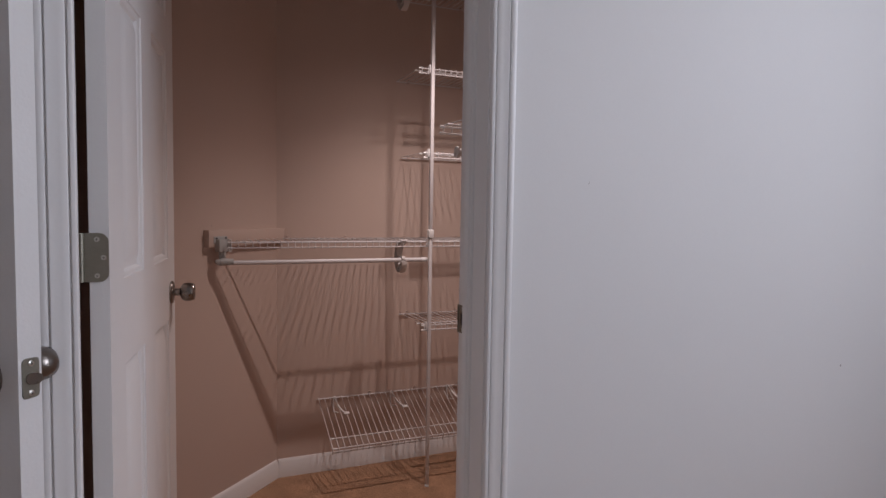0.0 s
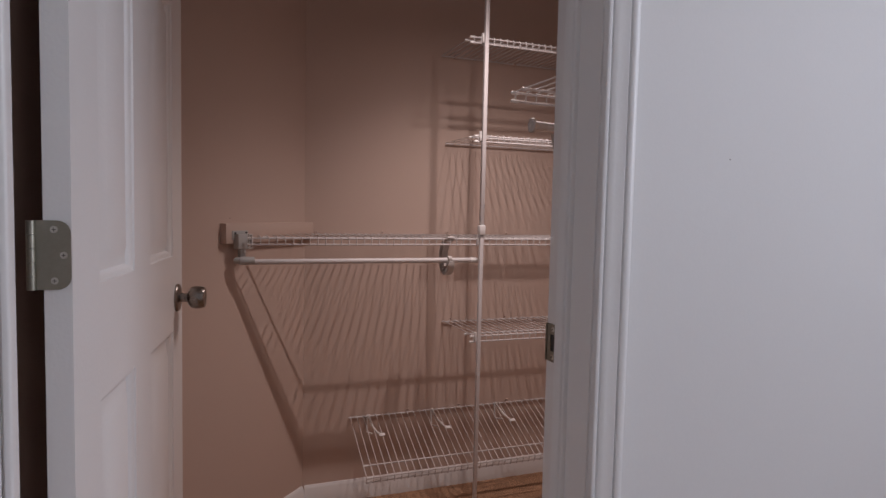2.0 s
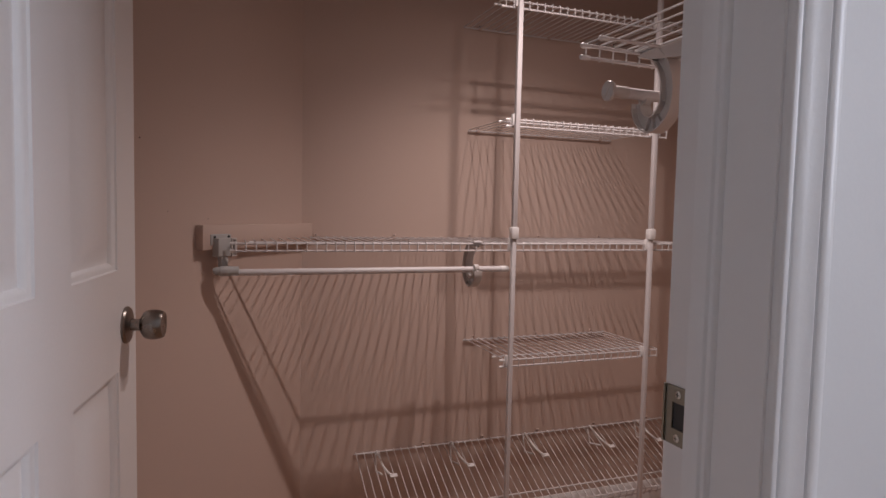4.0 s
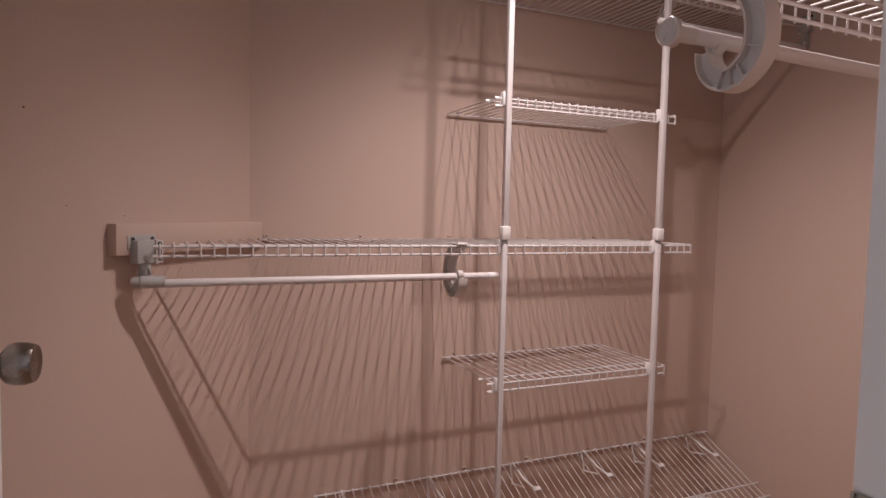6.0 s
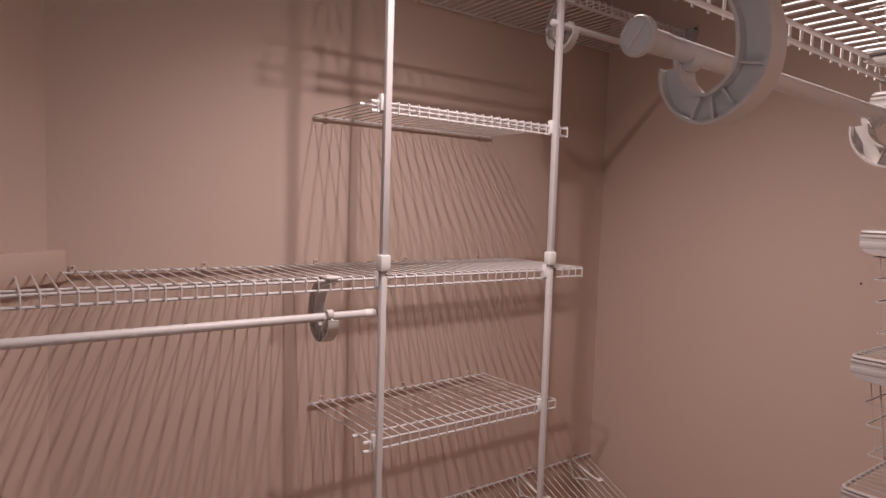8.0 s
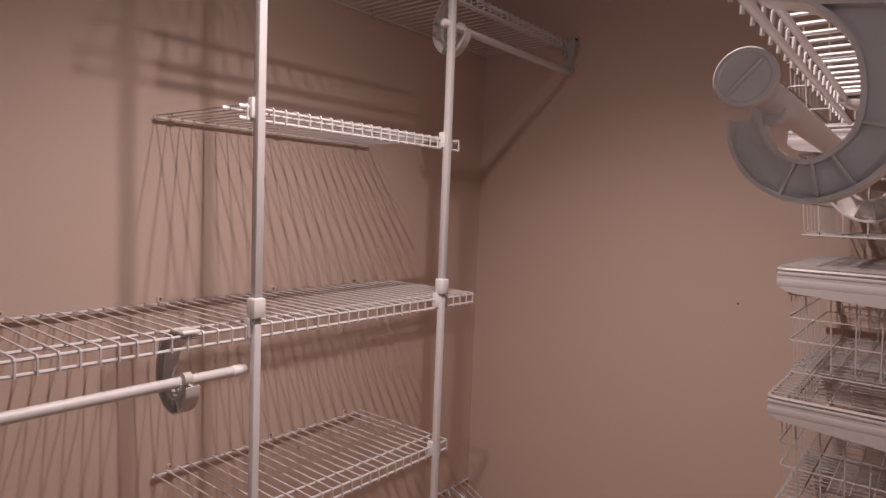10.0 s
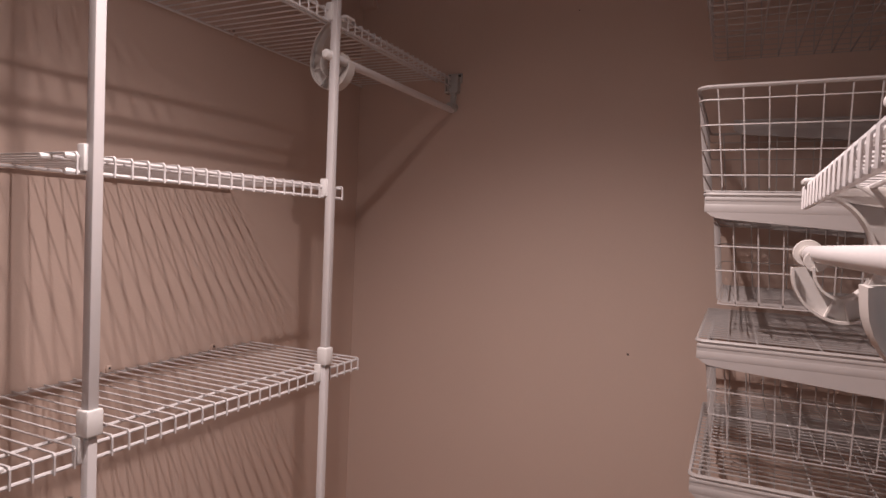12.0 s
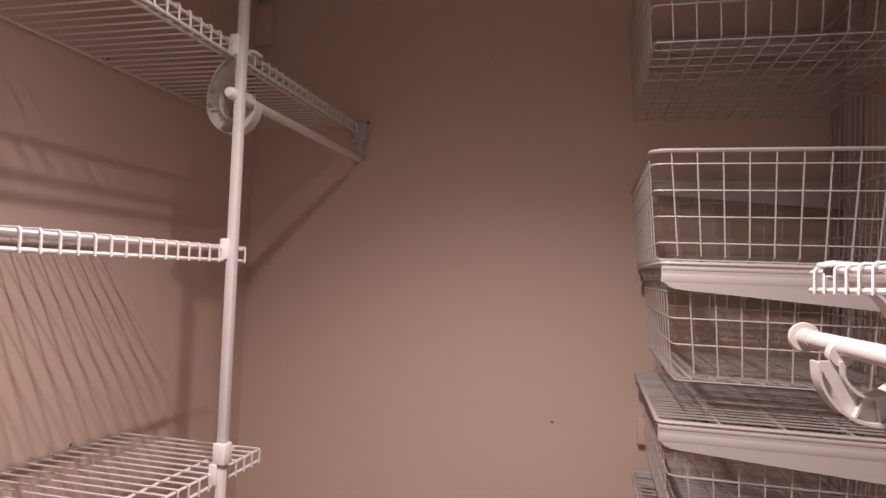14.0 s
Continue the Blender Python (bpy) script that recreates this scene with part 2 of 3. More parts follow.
def baseboards():
    prof = [(0, 0), (0.012, 0), (0.012, 0.056), (0.010, 0.060), (0.010, 0.066), (0.006, 0.074), (0.003, 0.079), (0, 0.079)]
    structure("baseboard_back", prism(B(), [(BACK - a, z) for a, z in prof], "x", CORNER + 0.006, RIGHT), TRIM, "white moulded baseboard along the carpet", "baseboard")
    structure("baseboard_right", prism(B(), [(RIGHT - a, z) for a, z in prof], "y", INNER, BACK - 0.013), TRIM, "white moulded baseboard along the carpet", "baseboard")
    ob = structure("baseboard_slanted", prism(B(), [(-a, z) for a, z in prof], "x", 0.0, (CORNER - LEFT) * 2 ** 0.5 - 0.004), TRIM, "white moulded baseboard along the carpet", "baseboard")
    ob.matrix_world = pose(LEFT, SLANT_Y, 0, 0, 0, 45)
    structure("baseboard_room", prism(B(), [(FRONT - a, z) for a, z in prof], "x", JAMB_R + 0.0595, ROOM_R), TRIM, "white moulded baseboard along the carpet", "baseboard")


baseboards()


# ---- doors ----
def panelled_leaf(width, height, thick, cols, rows):
    """A moulded six-panel leaf: x along the leaf, the faces at y 0 and -thick, recessed bevelled panels on both."""
    bm = B()
    xs = sorted({0.0, width, *[v for c in cols for v in c]})
    zs = sorted({0.0, height, *[v for r in rows for v in r]})

    def quad(pts):
        bm.faces.new([bm.verts.new(p) for p in pts])
    for side, y, sg in ((0, 0.0, -1), (1, -thick, 1)):
        for xa, xb in zip(xs, xs[1:]):
            for za, zb in zip(zs, zs[1:]):
                if (xa, xb) in cols and (za, zb) in rows:
                    # (inset, depth) steps of the moulding, down and up again to the raised field
                    steps = [(0, 0), (0.002, 0.003), (0.007, 0.0045), (0.011, 0.0075), (0.014, 0.0125), (0.018, 0.0130), (0.046, 0.002), (0.049, 0.0012)]
                    loops = [[(xa + a, y + sg * d, za + a), (xb - a, y + sg * d, za + a), (xb - a, y + sg * d, zb - a), (xa + a, y + sg * d, zb - a)] for a, d in steps]
                    for p, q in zip(loops, loops[1:]):
                        for k in range(4):
                            quad([p[k], p[(k + 1) % 4], q[(k + 1) % 4], q[k]])
                    quad(loops[-1])
                else:
                    quad([(xa, y, za), (xb, y, za), (xb, y, zb), (xa, y, zb)])
    t = -thick
    quad([(0, 0, 0), (0, t, 0), (0, t, height), (0, 0, height)])
    quad([(width, 0, 0), (width, t, 0), (width, t, height), (width, 0, height)])
    quad([(0, 0, 0), (width, 0, 0), (width, t, 0), (0, t, 0)])
    quad([(0, 0, height), (width, 0, height), (width, t, height), (0, t, height)])
    bmesh.ops.remove_doubles(bm, verts=bm.verts, dist=1e-5)
    return bm


def knob(parent, x, z, y, sg):
    """Rose, neck and tulip knob on the face at y, sticking out in direction sg."""
    rose = part("knob_rose", turned(B(), [(0, 0.0325), (0.003, 0.0325), (0.006, 0.030), (0.008, 0.022), (0.009, 0.013)], (x, y, z), (0, sg, 0), 32), NICKEL, parent, "round brushed nickel rose")
    part("knob", turned(B(), [(0.008, 0.0105), (0.024, 0.0105), (0.0265, 0.0165), (0.029, 0.0205), (0.033, 0.0245), (0.042, 0.0265), (0.052, 0.0262), (0.060, 0.0240),
                              (0.0625, 0.0225), (0.0625, 0.019), (0.0612, 0.017), (0.0612, 0.004)], (x, y, z), (0, sg, 0), 32), NICKEL, rose, "brushed nickel tulip knob")


def screw(parent, at, axis, r=0.0042, mat=None):
    axis = Vector(axis)
    s = part("screw", turned(B(), [(0, r), (0.0006, r), (0.0012, r * 0.6)], at, axis, 12), mat or STEEL, parent)
    bm = B()
    side = axis.orthogonal().normalized()
    up = axis.cross(side)
    # the head is not cut: two black bars give the slot's shade
    for d in (side + up, side - up):
        d = d.normalized()
        p = Vector(at) + axis * 0.0011
        tube(bm, [p - d * r * 0.55, p + d * r * 0.55], r * 0.13, 4)
    part("cross_slot_shade", bm, DARK, s, "black bars as the shade in the cross slot")


def hinge(parent, z):
    """Rounded leaf on the hinge edge of the door and the knuckles beside it."""
    h, w, r = 0.089, 0.033, 0.016
    out = [(0.010, -h / 2), (0.010, h / 2)]
    for cy, sg in ((h / 2 - r, 1), (-h / 2 + r, -1)):
        arc = [(-w + r - r * math.sin(a), cy + sg * r * math.cos(a)) for a in [k * math.pi / 10 for k in range(6)]]
        out += arc if sg == 1 else arc[::-1]
    leaf = part("hinge_leaf", prism(B(), [(y, z + q) for y, q in out], "x", -0.0022, 0.0), BRASS, parent, "dull nickel hinge leaf with rounded corners")
    for q, y in ((0.033, -0.014), (0.0, -0.025), (-0.033, -0.014)):
        screw(leaf, (-0.0022, y, z + q), (-1, 0, 0), 0.0045)
    bm = B()
    for k in range(5):
        turned(bm, [(0, 0.0055), (0.0172, 0.0055)], (-0.004, 0.012, z - h / 2 + k * 0.0178), (0, 0, 1), 14)
    part("hinge_knuckles", bm, BRASS, leaf, "brass-tinted hinge knuckles")


def latch(parent, x, y, z, sg=1):
    """Face plate and spring bolt on the free edge."""
    h, w, r = 0.057, 0.025, 0.006
    out = []
    for cx, cz, a0 in ((w / 2 - r, h / 2 - r, 0), (-w / 2 + r, h / 2 - r, 90), (-w / 2 + r, -h / 2 + r, 180), (w / 2 - r, -h / 2 + r, 270)):
        out += [(y + cx + r * math.cos(radians(a0 + k * 30)), z + cz + r * math.sin(radians(a0 + k * 30))) for k in range(4)]
    plate = part("latch_plate", prism(B(), out, "x", x, x + sg * 0.0022), BRASS, parent, "dull nickel latch plate")
    for q in (0.021, -0.021):
        screw(plate, (x + sg * 0.0022, y, z + q), (sg, 0, 0), 0.0042)
    bm = B()
    ring = [(y + 0.0085 * math.cos(a), z + 0.0085 * math.sin(a)) for a in [k * math.pi / 8 for k in range(16)]]
    lo = [bm.verts.new((x + sg * 0.002, p, q)) for p, q in ring]
    hi = [bm.verts.new((x + sg * (0.0035 + 0.011 * (0.5 - 0.5 * (p - y) / 0.0085)), p, q)) for p, q in ring]
    for i in range(16):
        bm.faces.new((lo[i], lo[(i + 1) % 16], hi[(i + 1) % 16], hi[i]))
    bm.faces.new(hi)
    part("latch_bolt", bm, NICKEL, plate, "sloped spring bolt")


COLS = [(0.108, 0.298), (0.410, 0.616)]
ROWS = [(0.21, 0.828), (1.000, 1.565), (1.66, 1.88)]


def closet_door():
    d = thing("door_closet", "white six-panel door standing open into the closet", "door", "", pose(0.086, 1.362, 0.012, 0, 0, 81.5), "structure")
    leaf = part("leaf", panelled_leaf(0.722, 2.02, 0.033, COLS, ROWS), DOOR, d)
    leaf.location = (0.002, 0, 0)
    for z in (0.27, 1.050, 1.83):
        hinge(d, z)
    knob(d, 0.662, 0.900, -0.033, -1)
    knob(d, 0.662, 0.900, 0.0, 1)
    latch(d, 0.724, -0.0165, 0.900)


closet_door()


def passage_door():
    """The other door, its free edge beside the closet's casing."""
    d = thing("door_passage", "white six-panel door standing open beside the closet casing", "door", "", pose(0.029, 1.09, 0.012, 0, 0, 139), "structure")
    leaf = part("leaf", panelled_leaf(0.70, 2.02, 0.035, [(0.10, 0.29), (0.41, 0.60)], ROWS), DOOR, d)
    knob(d, 0.062, 0.900, -0.035, -1)
    knob(d, 0.062, 0.900, 0.0, 1)
    latch(d, 0.0, -0.0175, 0.900, -1)


passage_door()


def strike():
    s = thing("strike_plate", "dull nickel strike plate let into the door jamb", "strike plate", "", pose(JAMB_R, INNER - 0.019, 0.917))
    bm = B()
    for y0, y1, z0, z1 in ((-0.019, 0.018, 0.014, 0.031), (-0.019, 0.018, -0.031, -0.014), (-0.019, -0.010, -0.014, 0.014), (0.008, 0.018, -0.014, 0.014)):
        box(bm, -0.0022, 0.0, y0, y1, z0, z1)
    box(bm, -0.004, 0.003, 0.018, 0.0205, -0.031, 0.031)
    part("plate", bm, BRASS, s)
    # no recess in the jamb: a black plate stands in for the hole's shade
    part("bolt_hole_shade", box(B(), -0.0006, 0.0, -0.010, 0.008, -0.014, 0.014), DARK, s, "black plate as the shade in the bolt hole")
    for z in (0.023, -0.023):
        screw(s, (-0.0022, 0.0, z), (-1, 0, 0))


strike()


# ---- wire shelving ----
ROD, WIRE = 0.0028, 0.0016


def wire_clip(parent, x, s, z):
    """Small plastic wall clip with its nail."""
    bm = B()
    box(bm, x - 0.0055, x + 0.0055, min(0, s * 0.004), max(0, s * 0.004), z - 0.006, z + 0.010, 0.001)
    box(bm, x - 0.006, x + 0.006, min(0, s * 0.012), max(0, s * 0.012), z - 0.008, z - 0.003, 0.001)
    c = part("wall_clip", bm, WALL, parent, "plastic wall clip painted over with the wall")
    part("nail", turned(B(), [(0, 0.0020), (0.0010, 0.0020)], (x, s * 0.004, z + 0.0055), (0, s, 0), 8), DARK, c, "dark nail head")


def wire_shelf(label, x0, x1, y, z, s, depth=0.305, tilt=0.0, clips=(), left=0.0, right=0.0, slant_left=0.0, group="wire shelves", step=0.0254, lip=0.0235, third=0.048, sag=0.0):
    """Ventilated shelf on a wall at y, reaching out along s: back rod, two lip rods, a third rod and cross wires bent down over the lip.
    left, right: by how much the front rods reach past the back rod; slant_left: the cross wires' back ends start further in, along a slanted wall."""
    sh = thing("wire_shelf", label, "shelf", group, pose(0, y, z, tilt * s, sag, 0))
    rods = [("back_rod", x0 + slant_left, x1, s * 0.008, -ROD - WIRE), ("third_rod", x0 - left, x1 + right, s * (depth - third), -ROD - WIRE),
            ("front_rod", x0 - left, x1 + right, s * depth, -ROD - WIRE), ("lip_rod", x0 - left, x1 + right, s * (depth + 0.001), -lip)]
    for name, a, b, yy, zz in rods:
        if name == "third_rod" and slant_left:
            a += third
        rod = part(name, tube(B(), [(a, yy, zz), (b, yy, zz)], ROD, 8), VINYL, sh)
        if name != "back_rod":
            bm = B()
            turned(bm, [(0, 0.0036), (0.014, 0.0044), (0.017, 0.003)], (a + 0.010, yy, zz), (-1, 0, 0), 8)
            part("end_cap", bm, WHITEPL, rod, "white plastic end cap")
    full = mesh("cross_wire", tube(B(), [(0, s * 0.004, 0), (0, s * (depth + 0.003), 0), (0, s * (depth + 0.0055), -0.003), (0, s * (depth + 0.0055), -lip - 0.003)], WIRE, 5), VINYL)
    n = int((x1 - x0 - 0.01) / step)
    for i in range(n + 1):
        x = x0 + 0.006 + i * step
        back = slant_left - (x - x0)
        if back > 0.004:
            part("cross_wire", tube(B(), [(x, s * (back + 0.012), 0), (x, s * (depth + 0.003), 0), (x, s * (depth + 0.0055), -0.003), (x, s * (depth + 0.0055), -lip - 0.003)], WIRE, 5), VINYL, sh)
        else:
            share("cross_wire", full, sh, pose(x, 0, 0))
    for x in clips:
        wire_clip(sh, x, s, 0.0)
    return sh


def hook_bracket(x, y, z, s, group="rod brackets", drop=0.068, arm=False):
    """J-shaped rod support: hooked on the front rod, curving back and down, and up again under the rod. The lip is at y, facing s."""
    h = thing("rod_bracket", "pale grey ribbed plastic rod bracket hooked under a wire shelf", "bracket", group, pose(x, y, z))
    # centre line (outwards, up) with the half width at each point
    line = [(0.004, -0.002, 0.008), (-0.018, -0.006, 0.010), (-0.040, -0.019, 0.012), (-0.057, -0.043, 0.0135), (-0.064, -0.072, 0.0145), (-0.061, -0.100, 0.0145),
            (-0.046, -0.119, 0.0140), (-0.028, -0.126, 0.0135), (-0.010, -0.119, 0.0125), (0.002, -0.103, 0.0115), (0.005, -0.085, 0.0105)]
    line = [(a * 1.05, b * 0.95 * drop / 0.068, w * 0.95) for a, b, w in line]
    dense = []
    for k in range(len(line) - 1):
        p = [line[max(0, min(len(line) - 1, k + j))] for j in (-1, 0, 1, 2)]
        for t in (0, 0.25, 0.5, 0.75):
            dense.append([0.5 * (2 * p[1][c] + (p[2][c] - p[0][c]) * t + (2 * p[0][c] - 5 * p[1][c] + 4 * p[2][c] - p[3][c]) * t * t + (3 * p[1][c] - p[0][c] - 3 * p[2][c] + p[3][c]) * t ** 3)
                          for c in range(3)])
    dense.append(list(line[-1]))
    inner, outer = [], []
    for i, (a, b, w) in enumerate(dense):
        q, r = dense[max(0, i - 1)], dense[min(len(dense) - 1, i + 1)]
        d = Vector((r[0] - q[0], r[1] - q[1])).normalized()
        n = Vector((-d.y, d.x))
        inner.append((a + n.x * w, b + n.y * w))
        outer.append((a - n.x * w, b - n.y * w))

    def band(bm, p, q, wide):
        """A strip between two lines, wide along the rod."""
        rows = [[bm.verts.new((sx * wide / 2, s * v[0], v[1])) for v in pts for sx in (-1, 1)] for pts in (p, q)]
        n = len(p)
        for i in range(n - 1):
            a, b = rows[0][2 * i:2 * i + 4], rows[1][2 * i:2 * i + 4]
            for quad in ((a[0], a[2], b[2], b[0]), (a[1], b[1], b[3], a[3]), (a[0], a[1], a[3], a[2]), (b[0], b[2], b[3], b[1])):
                bm.faces.new(quad).smooth = True
        for i in (0, n - 1):
            a, b = rows[0][2 * i:2 * i + 2], rows[1][2 * i:2 * i + 2]
            bm.faces.new((a[0], b[0], b[1], a[1]))

    def between(f):
        return [(u[0] + (v[0] - u[0]) * f, u[1] + (v[1] - u[1]) * f) for u, v in zip(inner, outer)]
    bm = B()
    band(bm, between(0.10), between(0.90), 0.004)
    part("web", bm, PLASTIC, h)
    for name, f0, f1 in (("inner_flange", 0.0, 0.11), ("outer_flange", 0.89, 1.0)):
        bm = B()
        band(bm, between(f0), between(f1), 0.023)
        part(name, bm, PLASTIC, h)
    for i in (19, 24, 27, 30):
        d = Vector((outer[i][0] - inner[i][0], outer[i][1] - inner[i][1])).normalized() * 0.0009
        ends = (inner[i], outer[i])
        bm = B()
        band(bm, [(a - d.y, b + d.x) for a, b in ends], [(a + d.y, b - d.x) for a, b in ends], 0.016)
        part("rib", bm, PLASTIC, h)
    if arm:
        # support arm lying under the shelf wires, back towards the wall
        bm = B()
        prism(bm, [(-s * 0.205, -0.004), (s * 0.002, -0.004), (s * 0.002, -0.012), (-s * 0.03, -0.020), (-s * 0.10, -0.030), (-s * 0.205, -0.036)], "x", -0.011, 0.011)
        bmesh.ops.bevel(bm, geom=list(bm.edges), offset=0.002, segments=2, affect="EDGES", profile=0.5)
        part("support_arm", bm, PLASTIC, h, "tapered grey support arm under the wires")
    # clip over the front rod, and the collar round the closet rod
    part("shelf_clip", box(B(), -0.014, 0.014, min(-s * 0.030, s * 0.010), max(-s * 0.030, s * 0.010), -0.001, 0.004, 0.0015), WHITEPL, h, "white plastic clip over the lip")
    part("rod_collar", turned(B(), [(-0.0065, 0.0105), (0.0065, 0.0105)], (0, s * -0.006, -drop - 0.004 - (0.003 if s > 0 else 0.002)), (1, 0, 0), 20), PLASTIC, h)
    return h


def rod(x0, x1, y, z, caps=(True, True), disc=False, label="white enamelled steel closet rod under a wire shelf", r=0.0125):
    c = thing("closet_rod", label, "closet rod", "closet rods")
    part("tube", tube(B(), [(x0, y, z), (x1, y, z)], r, 24), VINYL, c)
    for on, x, sg in ((caps[0], x0, -1), (caps[1], x1, 1)):
        if not on:
            continue
        if disc:
            cap = part("end_cap", turned(B(), [(-0.03, r + 0.0008), (0.0, r + 0.0008), (0.0, 0.0150), (0.002, 0.0160), (0.005, 0.0160), (0.0065, 0.0150), (0.0065, 0.0131), (0.0058, 0.0123), (0.0058, 0.002)],
                                            (x, y, z), (sg, 0, 0), 32), PLASTIC, c, "pale grey disc end cap")
            bm = B()
            tube(bm, [(x + sg * 0.0065, y + 0.008, z - 0.0085), (x + sg * 0.0065, y - 0.008, z + 0.0085)], 0.0014, 6)
            part("cap_bar", bm, PLASTIC, cap)
        else:
            part("end_cap", turned(B(), [(-0.022, r + 0.0009), (0.001, r + 0.0009), (0.004, r - 0.001), (0.005, r - 0.005)], (x, y, z), (sg, 0, 0), 20), WHITEPL, c, "white plastic end cap")
    return c


def end_bracket(m, side=-1, socket=-0.002, along=(1, 0, 0), group="end brackets", wide=1.0):
    """Wall end bracket: a plate with two screw ears, a pocket for the lip rods and a socket for the rod. x out of the wall, y along it, the pocket towards side."""
    def slab(bm, x0, x1, y0, y1, z0, z1, bevel=0.0):
        return box(bm, x0, x1, wide * min(y0 * side, y1 * side), wide * max(y0 * side, y1 * side), z0, z1, bevel)
    e = thing("end_bracket", "grey plastic end bracket screwed to the wall for shelf and rod", "bracket", group, m)
    part("plate", slab(B(), 0.0, 0.005, -0.036, 0.034, -0.012, 0.016, 0.002), GREY, e)
    part("body", slab(B(), 0.0, 0.022, -0.028, 0.016, -0.040, 0.006, 0.0025), GREY, e)
    bm = B()
    for y0, y1, z0, z1 in ((0.0285, 0.032, -0.036, 0.002), (0.014, 0.0175, -0.036, 0.002), (0.014, 0.032, -0.041, -0.037), (0.014, 0.032, 0.0025, 0.006)):
        slab(bm, 0.004, 0.026, y0, y1, z0, z1)
    part("lip_pocket", bm, PLASTIC, e, "open pocket for the lip rods")
    part("arm", slab(B(), 0.004, 0.018, -0.014, 0.010, -0.080, -0.038, 0.003), GREY, e)
    part("socket", turned(B(), [(-0.029, 0.004), (-0.027, 0.0080), (-0.022, 0.0105), (-0.012, 0.0108), (-0.010, 0.0128), (0.014, 0.0132), (0.017, 0.0122), (0.034, 0.0116), (0.035, 0.0085)] if along[1] else [(0, 0.0135), (0.016, 0.0130), (0.018, 0.0110), (0.030, 0.0105)], (0.022 if along[1] else 0.0, socket, -0.077), along, 20), GREY, e, "round rod socket")
    # the plate is not pierced: black discs give the screw holes' shade
    for y in (-0.024, 0.024):
        part("screw_hole_shade", turned(B(), [(0, 0.0045), (0.001, 0.0045)], (0.005, y * wide, 0.008), (1, 0, 0), 10), DARK, e, "black disc as the shade in a screw hole")


def post(x, y, top, couple, shelves):
    p = thing("shelf_post", "white enamelled support post standing on the carpet", "post", "support posts", pose(x, y, 0))
    part("lower_tube", box(B(), -0.0068, 0.0068, -0.0068, 0.0068, 0.003, couple - 0.021, 0.0022), VINYL, p)
    part("upper_tube", box(B(), -0.0074, 0.0074, -0.0074, 0.0074, couple, top, 0.0022), VINYL, p)
    part("coupling", box(B(), -0.0115, 0.0115, -0.0115, 0.0115, couple - 0.017, couple + 0.017, 0.003), WHITEPL, p, "white plastic coupling")
    # darker block put into the gap in place of its shade
    part("gap_shade", box(B(), -0.0055, 0.0055, -0.0055, 0.0055, couple - 0.022, couple - 0.016), GREY, p, "grey block as the shade in the gap below the coupling")
    part("foot", turned(B(), [(0.001, 0.0092), (0.008, 0.0090), (0.010, 0.0075)], (0, 0, 0), (0, 0, 1), 16), WHITEPL, p, "white plastic foot")
    for z in shelves:
        part("shelf_clip", box(B(), -0.013, -0.004, 0.002, 0.016, z - 0.022, z + 0.012, 0.002), WHITEPL, p, "white plastic shelf clip")


MID, TOP = 1.034, 2.090
FRONT_Y = BACK - 0.305
wire_shelf("white vinyl-coated wire shelf with a rod below, against the back wall", 0.408, 1.819, BACK, MID, -1, clips=(0.662, 0.915, 1.183, 1.448, 1.70), slant_left=0.215)
wire_shelf("short white vinyl-coated wire shelf below the long shelf", 1.166, 1.735, BACK, 0.686, -1, clips=(1.205, 1.45, 1.68))
wire_shelf("short white vinyl-coated wire shelf above the long shelf", 1.166, 1.735, BACK, 1.397, -1, clips=(1.203, 1.45, 1.690))
wire_shelf("white vinyl-coated wire shelf fixed to back and side wall", 1.141, RIGHT - 0.004, BACK, 1.735, -1, clips=(1.20, 1.46, 1.734, 2.049))
wire_shelf("white vinyl-coated wire shelf high on the back wall", 0.408, RIGHT - 0.004, BACK, TOP, -1, clips=(0.662, 0.92, 1.18, 1.45, 1.70, 1.96), slant_left=0.215)
wire_shelf("tilted white vinyl-coated wire shoe shelf low on the back wall", 0.792, RIGHT - 0.006, BACK, 0.331, -1, tilt=-25, clips=(1.03, 1.25, 1.47, 1.71, 1.95, 2.17), left=-0.012, third=0.055)
post(1.190, FRONT_Y - 0.012, TOP, 1.063, (0.686, MID, 1.397, 1.735, TOP))
post(1.681, FRONT_Y - 0.012, TOP, 1.062, (0.686, MID, 1.397, 1.735, TOP))
ROD_Z = MID - 0.079
rod(0.375, 1.183, FRONT_Y + 0.013, ROD_Z, (False, True), r=0.0087)
hook_bracket(1.078, FRONT_Y, MID, -1)
rod(0.375, 1.183, FRONT_Y + 0.020, TOP - 0.074, (False, True), r=0.0082)
hook_bracket(1.078, FRONT_Y, TOP, -1)
rod(1.663, RIGHT - 0.012, FRONT_Y - 0.004, 1.735 - 0.088, (True, False), r=0.0082)
hook_bracket(1.736, FRONT_Y, 1.735, -1, drop=0.073)
end_bracket(pose(0.379, 2.482, MID + 0.002, 0, 0, -45), 1, -0.008, (0.7071, 0.7071, 0))
end_bracket(pose(0.379, 2.482, TOP + 0.002, 0, 0, -45), 1, 0.002, (0.7071, 0.7071, 0))
end_bracket(pose(RIGHT, FRONT_Y - 0.006, 1.733, 0, 0, 180), wide=0.62)


def cleat(x0, x1, m, label, h=0.062, deep=0.019):
    structure("cleat", box(B(), x0, x1, -deep, 0.0, -h / 2, h / 2, 0.0015), WALL, label, "cleat").matrix_world = m


